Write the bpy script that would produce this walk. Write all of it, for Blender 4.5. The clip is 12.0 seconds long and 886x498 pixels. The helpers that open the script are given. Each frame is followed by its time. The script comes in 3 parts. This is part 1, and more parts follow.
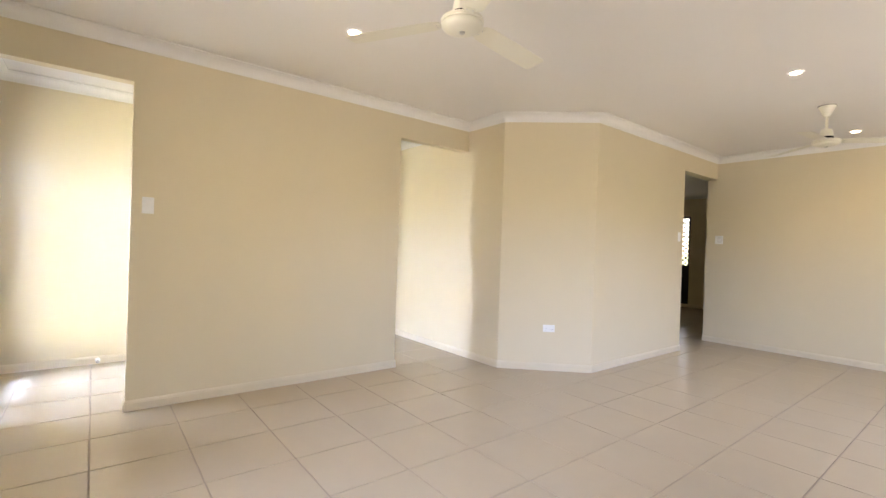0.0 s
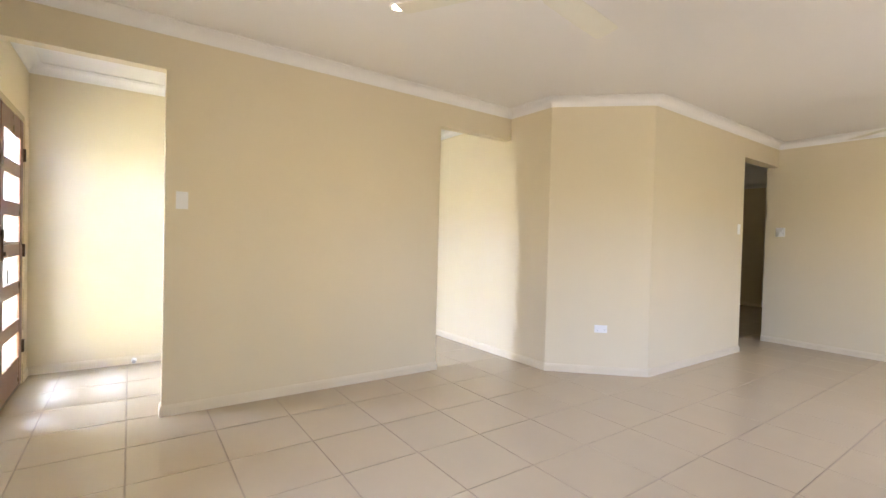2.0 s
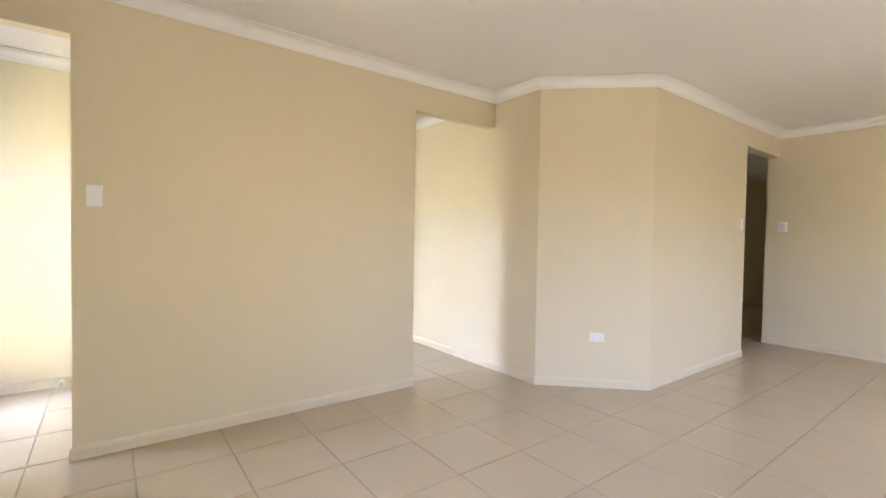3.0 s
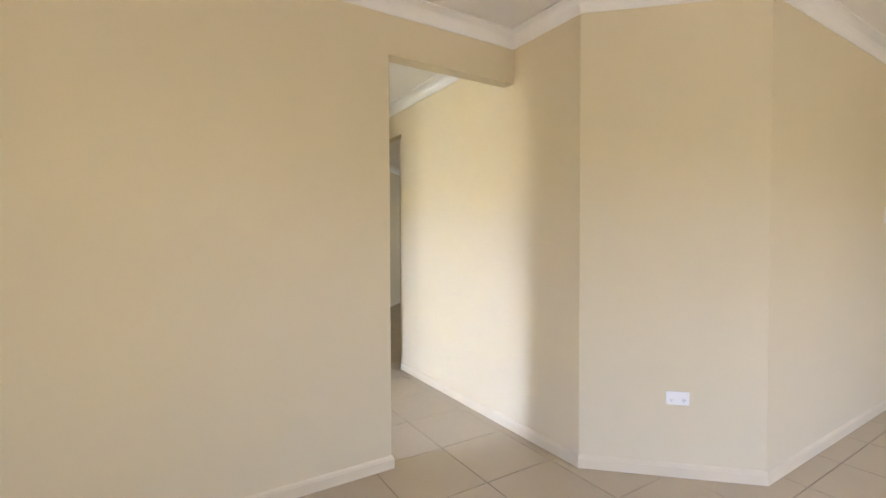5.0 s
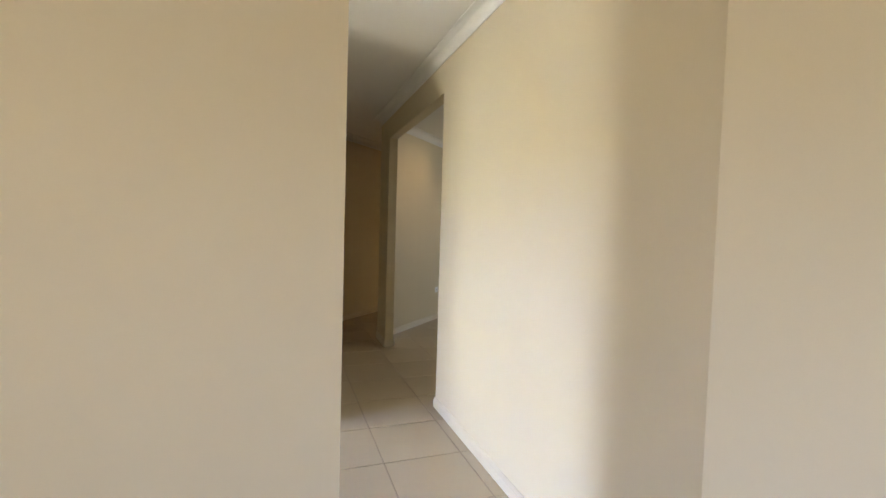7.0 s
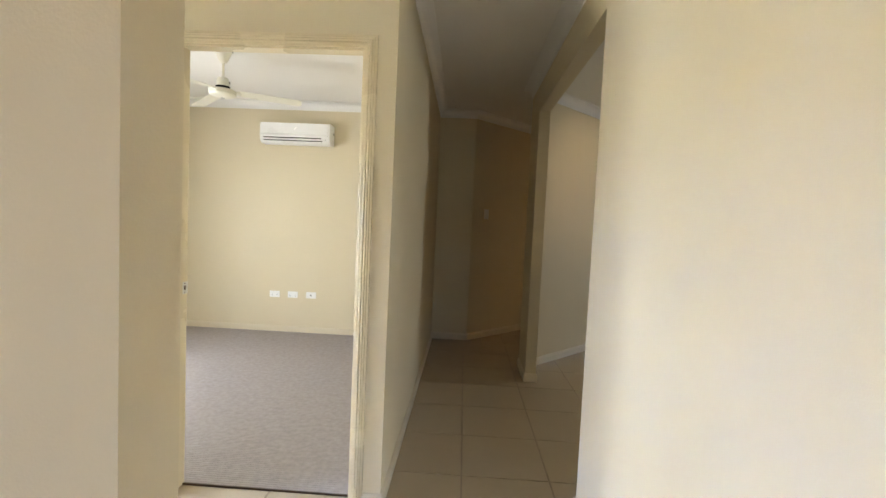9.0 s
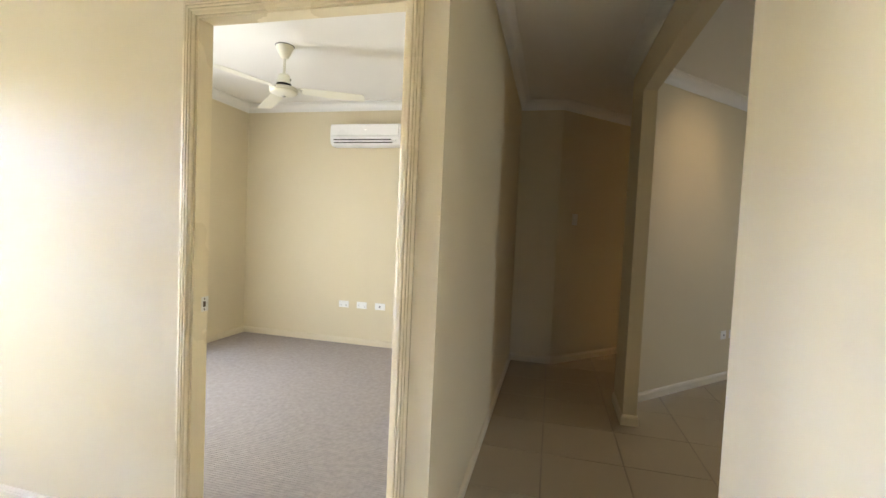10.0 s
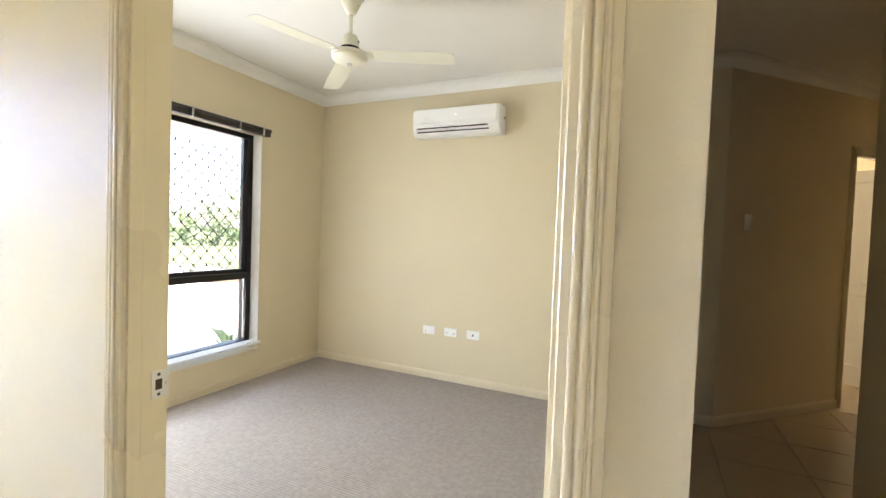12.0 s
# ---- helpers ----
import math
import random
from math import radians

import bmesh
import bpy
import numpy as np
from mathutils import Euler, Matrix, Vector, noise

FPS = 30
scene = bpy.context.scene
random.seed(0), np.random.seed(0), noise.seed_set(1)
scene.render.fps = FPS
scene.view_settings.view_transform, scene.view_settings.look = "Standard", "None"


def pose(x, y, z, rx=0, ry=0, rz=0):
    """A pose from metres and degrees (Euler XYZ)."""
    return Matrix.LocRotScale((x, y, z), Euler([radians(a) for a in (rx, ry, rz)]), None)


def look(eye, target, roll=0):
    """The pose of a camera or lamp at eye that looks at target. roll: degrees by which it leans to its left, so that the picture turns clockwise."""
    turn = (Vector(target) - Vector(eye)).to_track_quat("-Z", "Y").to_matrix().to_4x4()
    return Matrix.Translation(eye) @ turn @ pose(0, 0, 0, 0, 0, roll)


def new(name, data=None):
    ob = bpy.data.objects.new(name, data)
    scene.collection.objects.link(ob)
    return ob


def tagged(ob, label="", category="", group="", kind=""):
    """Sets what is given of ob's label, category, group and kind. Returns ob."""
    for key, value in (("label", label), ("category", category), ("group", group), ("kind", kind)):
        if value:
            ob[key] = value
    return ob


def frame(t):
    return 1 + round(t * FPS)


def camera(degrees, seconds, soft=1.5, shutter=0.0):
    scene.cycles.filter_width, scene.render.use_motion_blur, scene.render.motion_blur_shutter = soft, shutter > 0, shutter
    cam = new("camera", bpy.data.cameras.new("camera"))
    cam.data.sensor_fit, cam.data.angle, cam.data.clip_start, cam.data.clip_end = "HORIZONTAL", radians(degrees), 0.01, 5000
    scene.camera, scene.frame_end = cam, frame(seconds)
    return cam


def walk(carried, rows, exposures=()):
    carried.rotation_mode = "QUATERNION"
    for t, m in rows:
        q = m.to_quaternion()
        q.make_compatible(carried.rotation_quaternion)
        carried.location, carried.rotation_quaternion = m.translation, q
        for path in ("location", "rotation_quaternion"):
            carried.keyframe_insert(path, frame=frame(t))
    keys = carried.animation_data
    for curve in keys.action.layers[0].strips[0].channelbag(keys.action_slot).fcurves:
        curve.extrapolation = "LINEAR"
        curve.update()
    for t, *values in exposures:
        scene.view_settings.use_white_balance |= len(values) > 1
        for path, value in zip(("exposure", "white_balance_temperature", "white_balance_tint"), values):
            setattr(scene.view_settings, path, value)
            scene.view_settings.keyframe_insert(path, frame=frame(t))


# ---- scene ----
cam = camera(89.7, 12.0, shutter=0.0)
PATH = [
    (0, (-3.269, -3.754, 1.212), (-2.034, -2.182, 1.202), 1.9),
    (0.5, (-3.323, -3.714, 1.217), (-2.153, -2.092, 1.194), 2.1),
    (1, (-3.347, -3.655, 1.199), (-2.237, -1.991, 1.176), 2.0),
    (1.5, (-3.323, -3.568, 1.214), (-2.211, -1.905, 1.179), 1.9),
    (2, (-3.253, -3.44, 1.207), (-2.103, -1.805, 1.172), 1.5),
    (2.5, (-3.105, -3.279, 1.226), (-1.903, -1.681, 1.174), 1.0),
    (4.5, (-2.189, -2.441, 1.26), (-1.04, -0.805, 1.209), -0.5),
    (5, (-1.938, -2.238, 1.285), (-0.882, -0.54, 1.233), -0.2),
    (5.5, (-1.71, -2.054, 1.274), (-0.748, -0.301, 1.231), 0.2),
    (6, (-1.465, -1.861, 1.266), (-0.586, -0.065, 1.221), 0.7),
    (6.5, (-1.258, -1.643, 1.293), (-0.469, 0.194, 1.226), 1.2),
    (8.5, (-0.636, -0.657, 1.299), (-0.497, 1.335, 1.198), 2.6),
    (9, (-0.575, -0.393, 1.3), (-0.667, 1.602, 1.193), 2.6),
    (9.5, (-0.544, -0.129, 1.3), (-0.838, 1.847, 1.2), 2.6),
    (10, (-0.538, 0.131, 1.294), (-1.012, 2.072, 1.204), 2.6),
    (10.5, (-0.59, 0.365, 1.292), (-1.168, 2.277, 1.205), 2.6),
    (11, (-0.687, 0.621, 1.29), (-1.373, 2.498, 1.206), 2.5),
    (11.5, (-0.801, 0.839, 1.29), (-1.578, 2.68, 1.215), 2.4),
    (12, (-0.946, 1.027, 1.29), (-1.791, 2.839, 1.221), 2.1),
]
EXPOSURES = [(0, 3.1, 7450, 17.5), (2.5, 3.1, 7450, 17.5), (4.5, 3.0, 7450, 17.5), (8.5, 2.88, 7050, 16.5), (10, 2.9, 7050, 16.5), (12, 2.9, 6950, 16)]
walk(cam, [(t, look(eye, target, roll)) for t, eye, target, roll in PATH], EXPOSURES)

# ---- world, sun, large lights, exposure ----
SUN_EL, SUN_AZ = radians(66), radians(62)
world = bpy.data.worlds.new("sky")
scene.world = world
world.use_nodes = True
wn = world.node_tree
sky = wn.nodes.new("ShaderNodeTexSky")
sky.sky_type, sky.sun_disc, sky.sun_elevation, sky.sun_rotation = "NISHITA", False, SUN_EL, SUN_AZ
wn.links.new(sky.outputs[0], wn.nodes["Background"].inputs[0])
wn.nodes["Background"].inputs[1].default_value = 0.14
sun = bpy.data.lights.new("sun", "SUN")
sun.energy, sun.angle, sun.color = 4.5, radians(0.5), (1, 0.95, 0.86)
sun_ob = new("sun", sun)
sun_ob.matrix_world = look((math.sin(SUN_AZ) * math.cos(SUN_EL) * 30, math.cos(SUN_AZ) * math.cos(SUN_EL) * 30, math.sin(SUN_EL) * 30), (0, 0, 0))


def daylight_fill(eye, target, width, height, radiance, color=(0.93, 0.97, 1.0)):
    """An added area lamp of that size, standing in for daylight at or outside an opening."""
    data = bpy.data.lights.new("daylight_lamp", "AREA")
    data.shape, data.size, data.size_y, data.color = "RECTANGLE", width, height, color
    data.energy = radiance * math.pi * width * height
    ob = new("daylight_lamp", data)
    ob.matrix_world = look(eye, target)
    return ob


# Lamp tints imitating ground bounce and sky, for paler lower walls.
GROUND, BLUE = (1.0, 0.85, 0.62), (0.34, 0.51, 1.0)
# Added lamps behind the viewer: one in the south opening, one outside above it.
daylight_fill((1.0, -5.78, 1.1), (1.0, 0, 1.1), 1.6, 2.05, 0.09, GROUND)
daylight_fill((1.0, -7.1, 2.4), (1.0, 0, 2.4), 2.4, 0.5, 10.0, BLUE)
# Added pair at an unseen west opening, brightening the angled wall.
daylight_fill((-4.1, -2.3, 1.15), (0, -2.3, 1.0), 1.0, 1.7, 0.21, GROUND)
daylight_fill((-5.5, -2.3, 2.4), (0, -2.3, 2.4), 2.0, 0.5, 12.5, BLUE)
# Four added lamps outside the front door brighten foyer and hall.
daylight_fill((-5.4, 0.95, 1.0), (0, 0.95, 1.0), 1.6, 1.8, 2.5, (0.93, 0.97, 0.82))
daylight_fill((-5.6, 0.9, 2.4), (0, 0.9, 2.4), 1.6, 0.8, 24.0, BLUE)
daylight_fill((-6.2, -1.6, 0.95), (-3.5, 1.2, 1.1), 2.2, 0.7, 1.8, (0.74, 0.88, 1.0))
daylight_fill((-5.7, -0.7, 0.15), (-3.5, 1.2, 1.9), 2.2, 1.1, 3.6, (0.92, 1.0, 0.78))
# Added bedroom fill in the window's hidden part, then a cool strip outside.
daylight_fill((-3.955, 2.44, 1.1), (0, 2.44, 1.0), 0.82, 1.5, 1.9, (0.79, 0.915, 1.0))
daylight_fill((-5.6, 2.9, 2.4), (0, 2.9, 2.4), 1.8, 0.5, 2.5, (0.55, 0.7, 1.0))
# Added lamp at an unseen far opening, lighting kitchen and corridor.
daylight_fill((7.72, 5.3, 1.5), (0, 4.6, 1.2), 1.1, 1.2, 1.9, (0.65, 0.8, 1.0))
# Weak added fill in the screen door's opening.
daylight_fill((7.66, 1.2, 1.5), (0, 0.4, 0.8), 0.66, 1.1, 0.12, (1.0, 0.95, 0.8))

# ---- materials ----
def material(name, color, rough=0.5, metal=0.0, spread=0.06, scale=3.0, grain=60.0, bump=0.0, coat=0.0, spec=0.5, pieces=0.0):
    """A surface with soft stains, fine grain and relief."""
    m = bpy.data.materials.new(name)
    m.use_nodes = True
    nt = m.node_tree
    b = nt.nodes["Principled BSDF"]
    b.inputs["Roughness"].default_value, b.inputs["Metallic"].default_value = rough, metal
    b.inputs["Coat Weight"].default_value = coat
    b.inputs["Specular IOR Level"].default_value = spec
    co = nt.nodes.new("ShaderNodeTexCoord")
    n1 = nt.nodes.new("ShaderNodeTexNoise")
    n1.inputs["Scale"].default_value, n1.inputs["Detail"].default_value = scale, 5
    n2 = nt.nodes.new("ShaderNodeTexNoise")
    n2.inputs["Scale"].default_value, n2.inputs["Detail"].default_value = grain, 3
    geo = nt.nodes.new("ShaderNodeNewGeometry")
    for n in (n1, n2):
        nt.links.new(geo.outputs["Position"], n.inputs["Vector"])
    add = nt.nodes.new("ShaderNodeMath")
    add.operation = "MULTIPLY_ADD"
    nt.links.new(n2.outputs[0], add.inputs[0])
    add.inputs[1].default_value = 0.35
    nt.links.new(n1.outputs[0], add.inputs[2])
    src = add.outputs[0]
    if pieces:
        info = nt.nodes.new("ShaderNodeObjectInfo")
        more = nt.nodes.new("ShaderNodeMath")
        more.operation = "MULTIPLY_ADD"
        nt.links.new(info.outputs["Random"], more.inputs[0])
        more.inputs[1].default_value = pieces
        nt.links.new(src, more.inputs[2])
        src = more.outputs[0]
    ramp = nt.nodes.new("ShaderNodeMapRange")
    nt.links.new(src, ramp.inputs[0])
    ramp.inputs[1].default_value, ramp.inputs[2].default_value = 0.35, 1.0 + pieces
    ramp.inputs[3].default_value, ramp.inputs[4].default_value = 1 - spread, 1 + spread
    mix = nt.nodes.new("ShaderNodeVectorMath")
    mix.operation = "SCALE"
    mix.inputs[0].default_value = color
    nt.links.new(ramp.outputs[0], mix.inputs["Scale"])
    nt.links.new(mix.outputs[0], b.inputs["Base Color"])
    rr = nt.nodes.new("ShaderNodeMapRange")
    nt.links.new(n1.outputs[0], rr.inputs[0])
    rr.inputs[1].default_value, rr.inputs[2].default_value = 0.3, 0.7
    rr.inputs[3].default_value, rr.inputs[4].default_value = rough * 0.88, min(1, rough * 1.12)
    if not pieces:
        nt.links.new(rr.outputs[0], b.inputs["Roughness"])
    if bump:
        bp = nt.nodes.new("ShaderNodeBump")
        bp.inputs["Strength"].default_value, bp.inputs["Distance"].default_value = 0.6, bump
        nt.links.new(n2.outputs[0], bp.inputs["Height"])
        nt.links.new(bp.outputs[0], b.inputs["Normal"])
    return m


paint = material("wall_paint", (0.70, 0.615, 0.445), 0.56, spread=0.03, scale=1.3, grain=260, bump=0.0005, spec=0.13)
ceil_paint = material("ceiling_paint", (0.80, 0.78, 0.74), 0.8, spread=0.02, scale=1.0, grain=200, bump=0.0004, spec=0.2)
cornice_paint = material("cornice_paint", (0.83, 0.82, 0.79), 0.7, spread=0.02, scale=2, grain=150, spec=0.25)
gloss = material("enamel_trim", (0.73, 0.635, 0.44), 0.27, spread=0.02, scale=2, grain=40)
skirt_mat = material("skirting_enamel", (0.70, 0.615, 0.465), 0.34, spread=0.04, scale=4, grain=120)
tile_mat = material("floor_tile", (0.485, 0.40, 0.28), 0.25, spread=0.035, scale=2.6, grain=14, pieces=0.3, spec=0.45)
grout = material("grout", (0.33, 0.265, 0.195), 0.9, spread=0.25, scale=3, grain=200)
white_plastic = material("white_plastic", (0.86, 0.86, 0.85), 0.3, spread=0.01)
ivory = material("ivory_metal", (0.74, 0.715, 0.6), 0.32, spread=0.02, scale=6)
dark_plastic = material("dark_plastic", (0.02, 0.02, 0.022), 0.4, spread=0.2)
grey_plastic = material("grey_plastic", (0.42, 0.42, 0.41), 0.4, spread=0.05)
black_alu = material("black_aluminium", (0.012, 0.012, 0.014), 0.35, metal=0.3, spread=0.2, scale=20)
# Near-black colour painted in place of shade inside slots and gaps.
recess_shade = material("shaded_recess", (0.008, 0.008, 0.008), 0.9, spread=0.2, spec=0.05)
steel = material("steel", (0.62, 0.61, 0.58), 0.3, metal=1.0, spread=0.08, scale=30)
bronze = material("aged_bronze", (0.07, 0.045, 0.03), 0.35, metal=0.7, spread=0.2, scale=30)
timber = material("stained_timber", (0.16, 0.058, 0.022), 0.3, spread=0.25, scale=6, grain=80, bump=0.0004)
sill_paint = material("sill_paint", (0.8, 0.78, 0.74), 0.55, spread=0.03, scale=5, spec=0.3)
blind_mat = material("dark_slats", (0.05, 0.042, 0.036), 0.45, spread=0.15, scale=20)
white_gloss = material("white_enamel", (0.8, 0.8, 0.78), 0.25, spread=0.02)
concrete = material("concrete", (0.6, 0.57, 0.53), 0.85, spread=0.12, scale=0.6, grain=30, bump=0.002)
lawn = material("lawn", (0.17, 0.21, 0.09), 0.9, spread=0.35, scale=0.8, grain=25, bump=0.01)
mulch = material("mulch", (0.11, 0.075, 0.05), 0.95, spread=0.4, scale=6, grain=30, bump=0.01)
leaf_dark = material("leaf_dark", (0.11, 0.16, 0.10), 0.45, spread=0.4, scale=2, grain=12)
leaf_light = material("leaf_light", (0.16, 0.24, 0.09), 0.45, spread=0.4, scale=2, grain=12)
leaf_pale = material("leaf_pale", (0.20, 0.27, 0.12), 0.5, spread=0.3, scale=4, grain=20)
bark = material("bark", (0.12, 0.085, 0.06), 0.9, spread=0.3, scale=10)
ext_wall = material("far_render", (0.6, 0.57, 0.5), 0.8, spread=0.06)


def carpet_material():
    m = material("carpet", (0.37, 0.33, 0.312), 0.95, spread=0.17, scale=34, grain=190, spec=0.1)
    nt = m.node_tree
    b = nt.nodes["Principled BSDF"]
    geo = nt.nodes.new("ShaderNodeNewGeometry")
    rows = nt.nodes.new("ShaderNodeTexWave")
    rows.bands_direction = "Y"
    rows.inputs["Scale"].default_value, rows.inputs["Distortion"].default_value = 18, 1.8
    rows.inputs["Detail"].default_value, rows.inputs["Detail Scale"].default_value = 3, 2.2
    loops = nt.nodes.new("ShaderNodeTexVoronoi")
    loops.inputs["Scale"].default_value = 190
    for n in (rows, loops):
        nt.links.new(geo.outputs["Position"], n.inputs["Vector"])
    s = nt.nodes.new("ShaderNodeMath")
    s.operation = "MULTIPLY_ADD"
    nt.links.new(loops.outputs[0], s.inputs[0])
    s.inputs[1].default_value = -0.5
    nt.links.new(rows.outputs[1], s.inputs[2])
    bp = nt.nodes.new("ShaderNodeBump")
    bp.inputs["Strength"].default_value, bp.inputs["Distance"].default_value = 0.5, 0.005
    nt.links.new(s.outputs[0], bp.inputs["Height"])
    nt.links.new(bp.outputs[0], b.inputs["Normal"])
    return m


carpet_mat = carpet_material()


def glass_material(name, rough, bump, tint=(0.95, 0.97, 0.96)):
    m = bpy.data.materials.new(name)
    m.use_nodes = True
    nt = m.node_tree
    b = nt.nodes["Principled BSDF"]
    b.inputs["Base Color"].default_value = (*tint, 1)
    b.inputs["Transmission Weight"].default_value, b.inputs["Roughness"].default_value, b.inputs["IOR"].default_value = 1, rough, 1.45
    if bump:
        n = nt.nodes.new("ShaderNodeTexNoise")
        n.inputs["Scale"].default_value = 40
        bp = nt.nodes.new("ShaderNodeBump")
        bp.inputs["Distance"].default_value = bump
        nt.links.new(n.outputs[0], bp.inputs["Height"])
        nt.links.new(bp.outputs[0], b.inputs["Normal"])
    return m


clear_glass = glass_material("clear_glass", 0.0, 0)
patterned_glass = glass_material("patterned_glass", 0.25, 0.004)


def glow_material(name, color, strength):
    m = bpy.data.materials.new(name)
    m.use_nodes = True
    b = m.node_tree.nodes["Principled BSDF"]
    b.inputs["Emission Color"].default_value, b.inputs["Emission Strength"].default_value = (*color, 1), strength
    return m


lamp_glow = glow_material("lamp_glow", (1.0, 0.86, 0.66), 12.0)
led_glow = glow_material("led_glow", (1.0, 0.97, 0.9), 1.5)


# ---- mesh helpers ----
def box(bm, x0, x1, y0, y1, z0, z1, bevel=0.0, segments=1):
    made = bmesh.ops.create_cube(bm, size=1)["verts"]
    for v in made:
        v.co = Vector(((x0 + x1) / 2 + v.co.x * (x1 - x0), (y0 + y1) / 2 + v.co.y * (y1 - y0), (z0 + z1) / 2 + v.co.z * (z1 - z0)))
    if bevel:
        edges = list({e for v in made for e in v.link_edges})
        bmesh.ops.bevel(bm, geom=edges, offset=bevel, segments=segments, affect="EDGES", profile=0.5)
    return bm


def boxed(*args, **kw):
    return box(bmesh.new(), *args, **kw)


def lathe(profile, segments=32, bm=None, centre=(0, 0, 0)):
    """A turned shape from (radius, height) pairs."""
    bm = bm or bmesh.new()
    rings = []
    for r, z in profile:
        rings.append([bm.verts.new((centre[0] + r * math.cos(2 * math.pi * i / segments), centre[1] + r * math.sin(2 * math.pi * i / segments), centre[2] + z)) for i in range(segments)])
    for a, b in zip(rings, rings[1:]):
        for i in range(segments):
            bm.faces.new((a[i], a[(i + 1) % segments], b[(i + 1) % segments], b[i]))
    bm.faces.new(rings[0])
    bm.faces.new(list(reversed(rings[-1])))
    bmesh.ops.recalc_face_normals(bm, faces=bm.faces)
    return bm


def prism(points, z0, z1, bm=None):
    """An upright block on a footprint."""
    bm = bm or bmesh.new()
    low = [bm.verts.new((x, y, z0)) for x, y in points]
    top = [bm.verts.new((x, y, z1)) for x, y in points]
    n = len(points)
    for i in range(n):
        bm.faces.new((low[i], low[(i + 1) % n], top[(i + 1) % n], top[i]))
    bm.faces.new(low)
    bm.faces.new(top)
    bmesh.ops.recalc_face_normals(bm, faces=bm.faces)
    return bm


def mitres(points, closed=False):
    """For each corner of a run the step to its right that keeps the faces parallel."""
    pts = [Vector(p) for p in points]
    n, out = len(pts), []
    for i in range(n):
        before = (pts[i] - pts[i - 1]).normalized() if i or closed else None
        after = (pts[(i + 1) % n] - pts[i]).normalized() if i < n - 1 or closed else None
        before, after = before or after, after or before
        na, nb = Vector((before.y, -before.x)), Vector((after.y, -after.x))
        m = (na + nb).normalized()
        out.append(m / max(0.25, m.dot(na)))
    return out


def sweep(points, profile, closed=False, bm=None):
    """A moulding along a run on plan: profile of (distance from the wall, height), room to the right of the run."""
    bm = bm or bmesh.new()
    steps = mitres(points, closed)
    rings = [[bm.verts.new((p[0] + s.x * d, p[1] + s.y * d, z)) for d, z in profile] for p, s in zip(points, steps)]
    k = len(profile)
    pairs = list(zip(rings, rings[1:])) + ([(rings[-1], rings[0])] if closed else [])
    for a, b in pairs:
        for i in range(k):
            bm.faces.new((a[i], a[(i + 1) % k], b[(i + 1) % k], b[i]))
    if not closed:
        bm.faces.new(rings[0])
        bm.faces.new(rings[-1])
    bmesh.ops.recalc_face_normals(bm, faces=bm.faces)
    return bm


def mesh_object(name, bm, mat, smooth=False):
    data = bpy.data.meshes.new(name)
    bm.to_mesh(data)
    bm.free()
    data.materials.append(mat)
    if smooth:
        for f in data.polygons:
            f.use_smooth = True
        data.set_sharp_from_angle(angle=radians(35))
    return new(name, data)


def structure(name, bm, mat, label="", smooth=False):
    return tagged(mesh_object(name, bm, mat, smooth), label, "", "", "structure")


def thing(name, m, label, category, group="", kind=""):
    ob = new(name)
    ob.matrix_basis = m
    ob.empty_display_size = 0.1
    return tagged(ob, label, category, group, kind)


def part(name, bm, mat, parent, label="", smooth=False):
    ob = mesh_object(name, bm, mat, smooth)
    ob.parent = parent
    return tagged(ob, label)


# ---- the plan ----
CEIL, HEAD, CORN = 2.585, 2.28, 2.50
XW, XR, YC, YF, YB = -3.945, 3.62, -1.185, 1.55, 4.547
XC, TH = -0.898, 0.09
XP, TP, XF = 2.605, 0.125, 7.6
C1, C2 = (0.0, -0.55), (0.676, -1.19)
DIAG, DU, DV = Vector((-0.495, 4.655)), Vector((1, 1)).normalized(), Vector((-1, 1)).normalized()


def diag(u, v):
    p = DIAG + DU * u + DV * v
    return (p.x, p.y)


